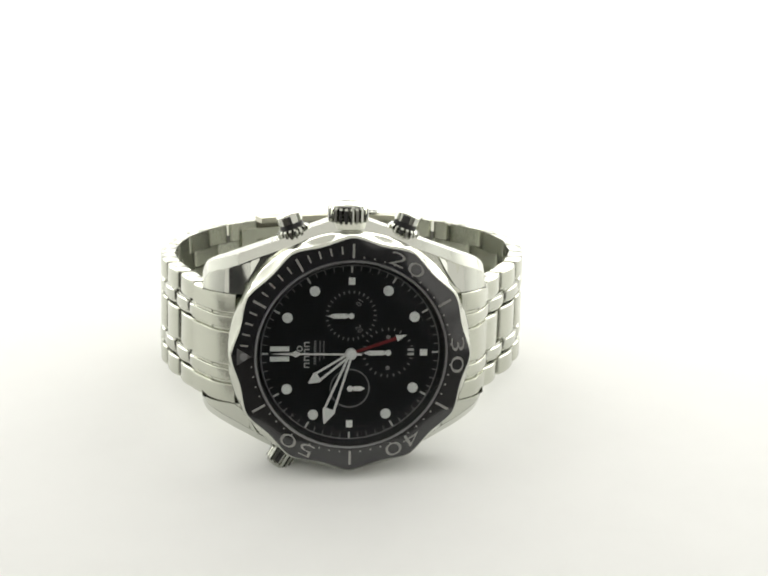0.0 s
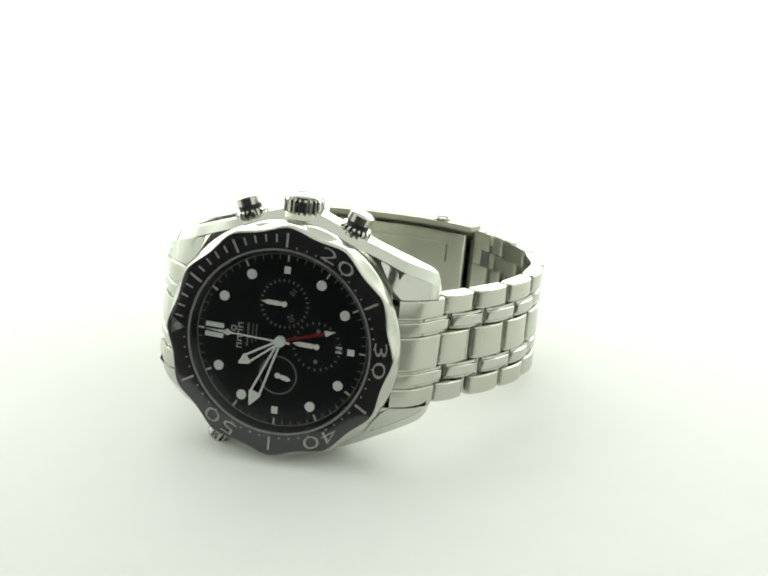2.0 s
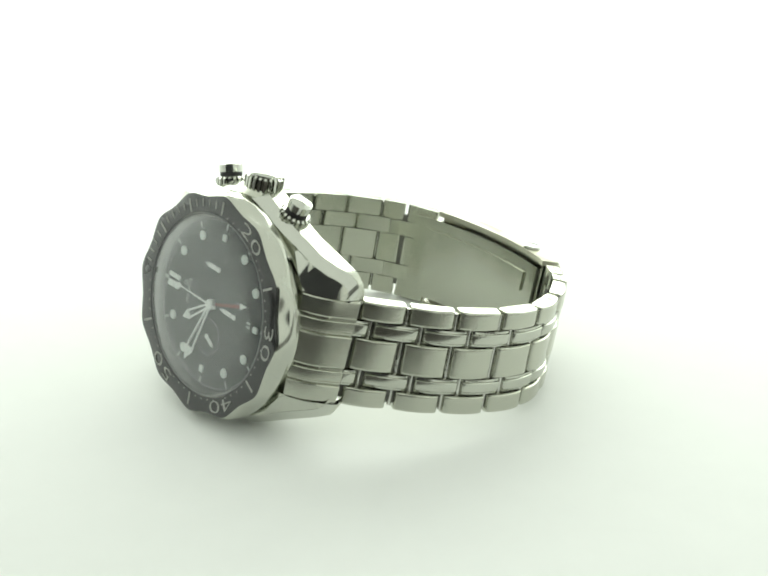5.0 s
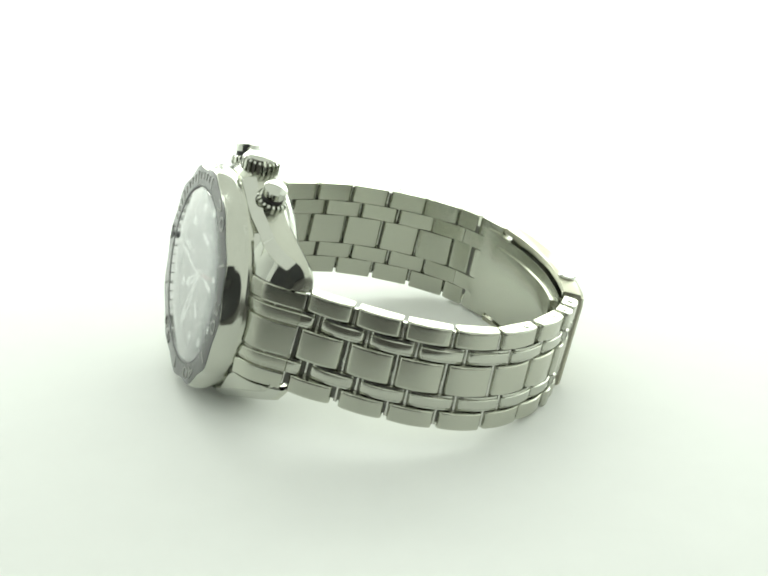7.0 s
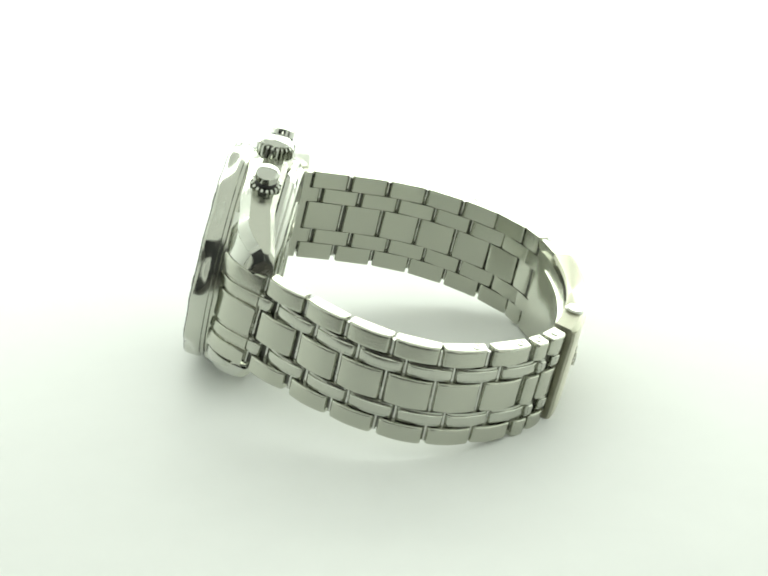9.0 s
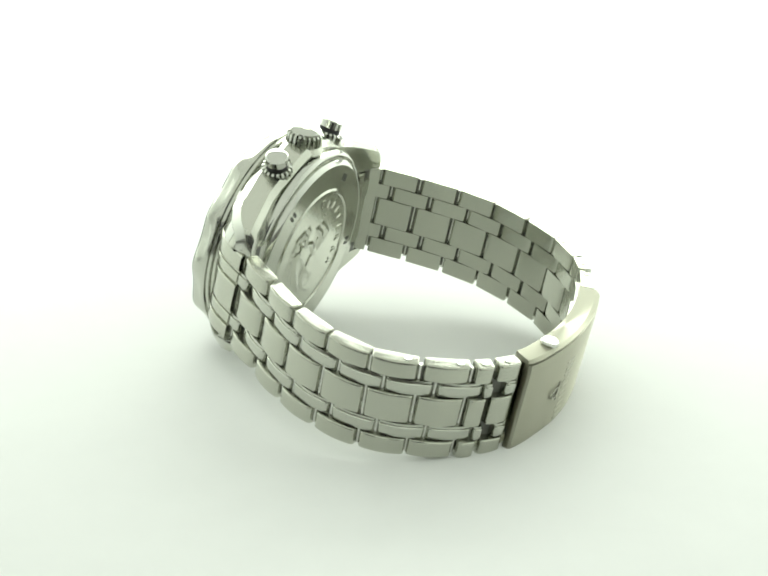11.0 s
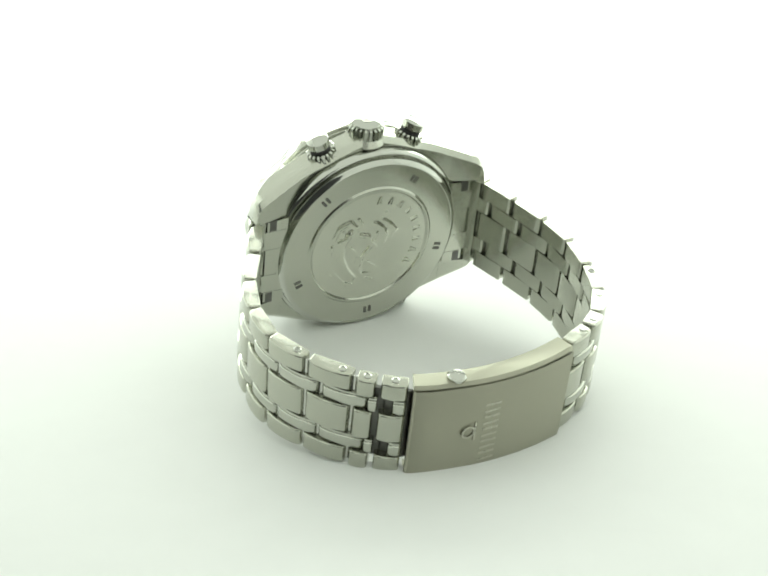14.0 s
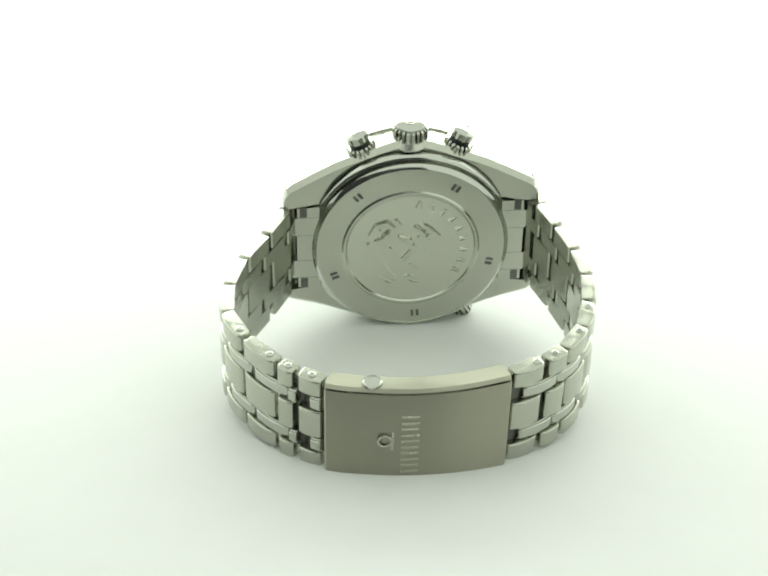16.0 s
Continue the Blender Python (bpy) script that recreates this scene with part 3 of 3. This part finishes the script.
def build_bracelet():
    cover0, cover1 = MARK[10], MARK[14]
    end = ARC[-1]
    shared = {}
    loose = random.Random(7)          # the play of the links on their pins
    half_cross = [(10.25, -0.6), (10.2, -0.3), (10.0, -0.1), (9.6, 0.0), (7.0, 0.05), (6.75, -0.05), (6.66, -0.5), (6.58, -0.5), (6.5, -0.38), (6.1, -0.34), (6.02, -0.1), (5.9, 0.0), (5.7, 0.02),
                  (4.2, 0.02), (4.0, 0.0), (3.88, -0.1), (3.8, -0.34), (3.4, -0.38), (3.32, -0.5), (3.24, -0.5), (3.15, -0.05), (2.9, 0.05), (0.0, 0.05)]
    cross = [(-z, d) for z, d in half_cross] + half_cross[-2::-1] + [(10.25, -3.4), (-10.25, -3.4)]
    for flip in (False, True):
        f = (lambda s: s) if not flip else (lambda s: end - s)
        first = near(28.4, 14.9) if not flip else end - near(-29.2, 16.2)
        sixth = near(34.8, 60.0) if not flip else end - near(-29.0, 59.4)
        last = cover0 if not flip else end - cover1
        p = (sixth - first) / 5
        shift = 0.34 * p
        # the solid end link between the lugs carries the half
        secs = []
        for k in range(9):
            s = f(0.3 + (first - shift - 0.6) * k / 8)
            m, _ = way_frame(s - 0.4, s + 0.4)
            secs.append([(m.translation / MM + m.to_3x3() @ Vector((0, d, z)))[:] for z, d in cross])
        bm = bmesh.new()
        loft(bm, secs)
        half = part("bracelet", bm, brushed, watch, "five-row steel link bracelet half with a ridged solid end link", smooth=18)
        sx = -1 if flip else 1
        for z0, z1, x1 in ((-10.1, -7.6, 23.6), (-7.6, -3.2, 24.9), (-3.2, 3.2, 23.7), (3.2, 7.6, 24.9), (7.6, 10.1, 23.6)):
            bm = bmesh.new()
            prism(bm, [(sx * 19.0, z0 + 0.04), (sx * x1, z0 + 0.04), (sx * x1, z1 - 0.04), (sx * 19.0, z1 - 0.04)], 7.0, 12.5)
            part("end_tooth", bm, brushed_case, half, smooth=0)
        todo = []
        for k in range(6):
            a = first + k * p
            for kind in ROWS:
                o = a - (0 if kind == "narrow_link" else shift)
                todo.append((kind, o, o + p))
        a = first + 6 * p - shift
        mid = a + (last - a) * 0.42
        for kind in ROWS:
            slim = kind == "narrow_link"
            stop = mid + (0.8 if slim else 0) if not (slim and flip) else last - 2.9
            todo.append((kind, a + (shift * 0.75 if slim else 0), stop))
            if not (slim and flip):
                todo.append((kind, mid + (2.4 if slim else 0), last - 0.4))
        todo.append(("narrow_link", first - 4.6, first))
        for kind, s0, s1 in todo:
            zs, width, mat = ROWS[kind]
            drop = 0.1 if kind == "narrow_link" else 0.0
            m, length = way_frame(*sorted((f(s0), f(s1))), drop)
            key = (kind, round(length * 4) / 4)
            for z in zs:
                at = m @ Matrix.Translation((0, 0, z * MM)) @ Matrix.Rotation(radians(loose.uniform(-0.9, 0.9)), 4, "Z") @ Matrix.Rotation(radians(loose.uniform(-0.7, 0.7)), 4, "X")
                piece = None if key in shared else link_piece(length - 1.25, width - 0.2, 3.1 - drop, 0.38, kind == "narrow_link")
                ob = part(kind, piece, mat, half, at=at, mesh=shared.get(key), smooth=33)
                if piece is not None:
                    ob.data.materials.append(brushed)
                shared[key] = ob.data
            if kind == "outer_link" and s0 > first + 3.4 * p:
                for u in ((0.5,) if length > 7 else (0.0,)):
                    bm = bmesh.new()
                    lathe(bm, [(0, 0), (0.75, 0), (0.75, 0.12), (0.6, 0.16), (0.55, 0.05), (0, 0.05)], 16, m=axis_to(0, 0, 0, 0, 0, 1))
                    part("pin_head", bm, polished, half, "round pin end", at=m @ Matrix.Translation((u * 4.4 * MM, -1.7 * MM, 10.44 * MM)))
        for k in range(14):
            s = first - (shift if k % 2 else 0) + (k // 2) * p
            if s > last - 1:
                continue
            m, _ = way_frame(f(s) - 0.5, f(s) + 0.5, 1.8)
            bm = bmesh.new()
            lathe(bm, [(0, -9.8), (0.42, -9.8), (0.42, 9.8), (0, 9.8)], 12, m=axis_to(0, 0, 0, 0, 0, 1))
            part("hinge_pin", bm, pin_steel, half, at=m)
        # sheet along the half, coloured dark to give the link gaps their shade
        secs = []
        for k in range(41):
            m, _ = way_frame(f(first - shift + (last - first + shift - 9) * k / 40) - 0.5, f(first - shift + (last - first + shift - 9) * k / 40) + 0.5)
            secs.append([(m.translation / MM + m.to_3x3() @ Vector((0, d, z)))[:] for z, d in ((-9.4, -1.75), (9.4, -1.75), (9.4, -2.0), (-9.4, -2.0))])
        bm = bmesh.new()
        loft(bm, secs)
        part("link_gap_shade", bm, recess_shade, half, "inner sheet coloured dark for the shade between the links", smooth=40)
        # added backing plates whose dark colour shades the holes next to the clasp
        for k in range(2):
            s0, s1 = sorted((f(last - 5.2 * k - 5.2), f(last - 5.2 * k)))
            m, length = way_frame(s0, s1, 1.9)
            part("clasp_gap_shade", link_piece(length, 16.0, 0.9, 0.1), recess_shade, half, "dark backing plate standing in for the shade beside the clasp", at=m, smooth=0)
    # folding clasp
    secs = []
    for k in range(25):
        s = cover0 + (cover1 - cover0) * lerp((0, 1, 23, 24), (0, 0.012, 0.988, 1), k)
        m, _ = way_frame(s - 0.5, s + 0.5)
        fall = 0.45 if k in (0, 24) else 0.0
        cross = [(-10.9, -0.2), (-10.5, 0.7 - fall), (-8.5, 0.95 - fall), (8.5, 0.95 - fall), (10.1, 0.78 - fall), (10.15, 0.0), (10.4, 0.0), (10.45, 0.6 - fall), (10.9, -0.2), (10.9, -3.6), (9.8, -3.6), (9.8, -0.8), (-9.8, -0.8), (-9.8, -3.6), (-10.9, -3.6)]
        secs.append([(m.translation / MM + m.to_3x3() @ Vector((0, d, z)))[:] for z, d in cross])
    bm = bmesh.new()
    loft(bm, secs)
    clasp = part("clasp", bm, brushed_clasp, watch, "curved brushed steel folding clasp cover", smooth=25)
    secs = []
    for k in range(25):
        s = cover0 + 1.5 + (cover1 - cover0 + 4) * k / 24
        m, _ = way_frame(s - 0.5, s + 0.5)
        secs.append([(m.translation / MM + m.to_3x3() @ Vector((0, d, z)))[:] for z, d in ((-8.9, -2.6), (8.9, -2.6), (8.9, -4.0), (-8.9, -4.0))])
    bm = bmesh.new()
    loft(bm, secs)
    part("folding_blade", bm, brushed, clasp, "thin curved inner blade of the clasp", smooth=25)
    for z in (-1, 1):
        s = cover0 + 8.5
        m, _ = way_frame(s - 0.5, s + 0.5)
        bm = bmesh.new()
        lathe(bm, [(0, 0), (1.8, 0), (1.8, 0.6), (1.5, 0.9), (0, 1.0)], 24)
        bmesh.ops.transform(bm, matrix=Matrix.Translation(m.translation / MM) @ m.to_3x3().to_4x4() @ Matrix.Translation((0, -1.6, z * 10.7)) @ axis_to(0, 0, 0, 0, 0, z), verts=bm.verts[:])
        part("clasp_button", bm, polished, clasp, "round release button", smooth=30)
    # faint engraved marks on the cover
    s = (cover0 + cover1) / 2 - 0.8
    m, _ = way_frame(s - 0.5, s + 0.5)
    place = Matrix.Translation(m.translation / MM) @ m.to_3x3().to_4x4()
    for k in range(5):
        bm = bmesh.new()
        z = -8.2 + k * 2.9
        prism(bm, [(-2.4, z), (0.9, z + 0.15), (0.9, z + 0.6), (-2.4, z + 0.5)], 0.8, 0.975)
        prism(bm, [(-2.4, z + 1.6), (0.9, z + 1.6), (0.9, z + 2.1), (-2.4, z + 2.1)], 0.8, 0.975)
        bmesh.ops.transform(bm, matrix=place, verts=bm.verts[:])
        part("engraving", bm, engraved, clasp, smooth=0)
    bm = bmesh.new()
    ring(bm, (-5.4, -0.4), 1.0, 1.45, 0.8, 0.975, 24)
    prism(bm, [(-4.2, -2.6), (-3.8, -2.6), (-3.8, 1.8), (-4.2, 1.8)], 0.8, 0.975)
    bmesh.ops.transform(bm, matrix=place, verts=bm.verts[:])
    part("engraved_emblem", bm, engraved, clasp)
    secs = []
    for k in range(17):
        s = cover0 + 6 + (cover1 - cover0 - 5) * k / 16
        m, _ = way_frame(s - 0.5, s + 0.5)
        secs.append([(m.translation / MM + m.to_3x3() @ Vector((0, d, z)))[:] for z, d in ((2.2, -3.9), (6.6, -3.9), (6.4, -4.45), (2.4, -4.45))])
    bm = bmesh.new()
    loft(bm, secs)
    part("blade_rail", bm, brushed, clasp, "raised rail on the inner blade", smooth=25)


build_setting()
build_case()
build_back()
build_bezel()
build_dial()
build_crowns()
build_bracelet()


# ---- what moves ----
REST = Matrix(((0.990436, -0.137972, -0.000152, -0.004229), (0.135018, 0.969, 0.206902, -0.03415), (-0.028399, -0.204944, 0.978362, 0.0233), (0, 0, 0, 1)))


def motions():
    times = [k * 0.5 for k in range(33)]
    walk(watch, [(t, Matrix.Rotation(radians(RATE * t), 4, "Z") @ REST) for t in times])
    hand = SMALL[0]
    at = hand.location.copy()
    walk(hand, [(t, Matrix.Translation(at) @ Matrix.Rotation(radians(6 * t), 4, "Y")) for t in times])


motions()
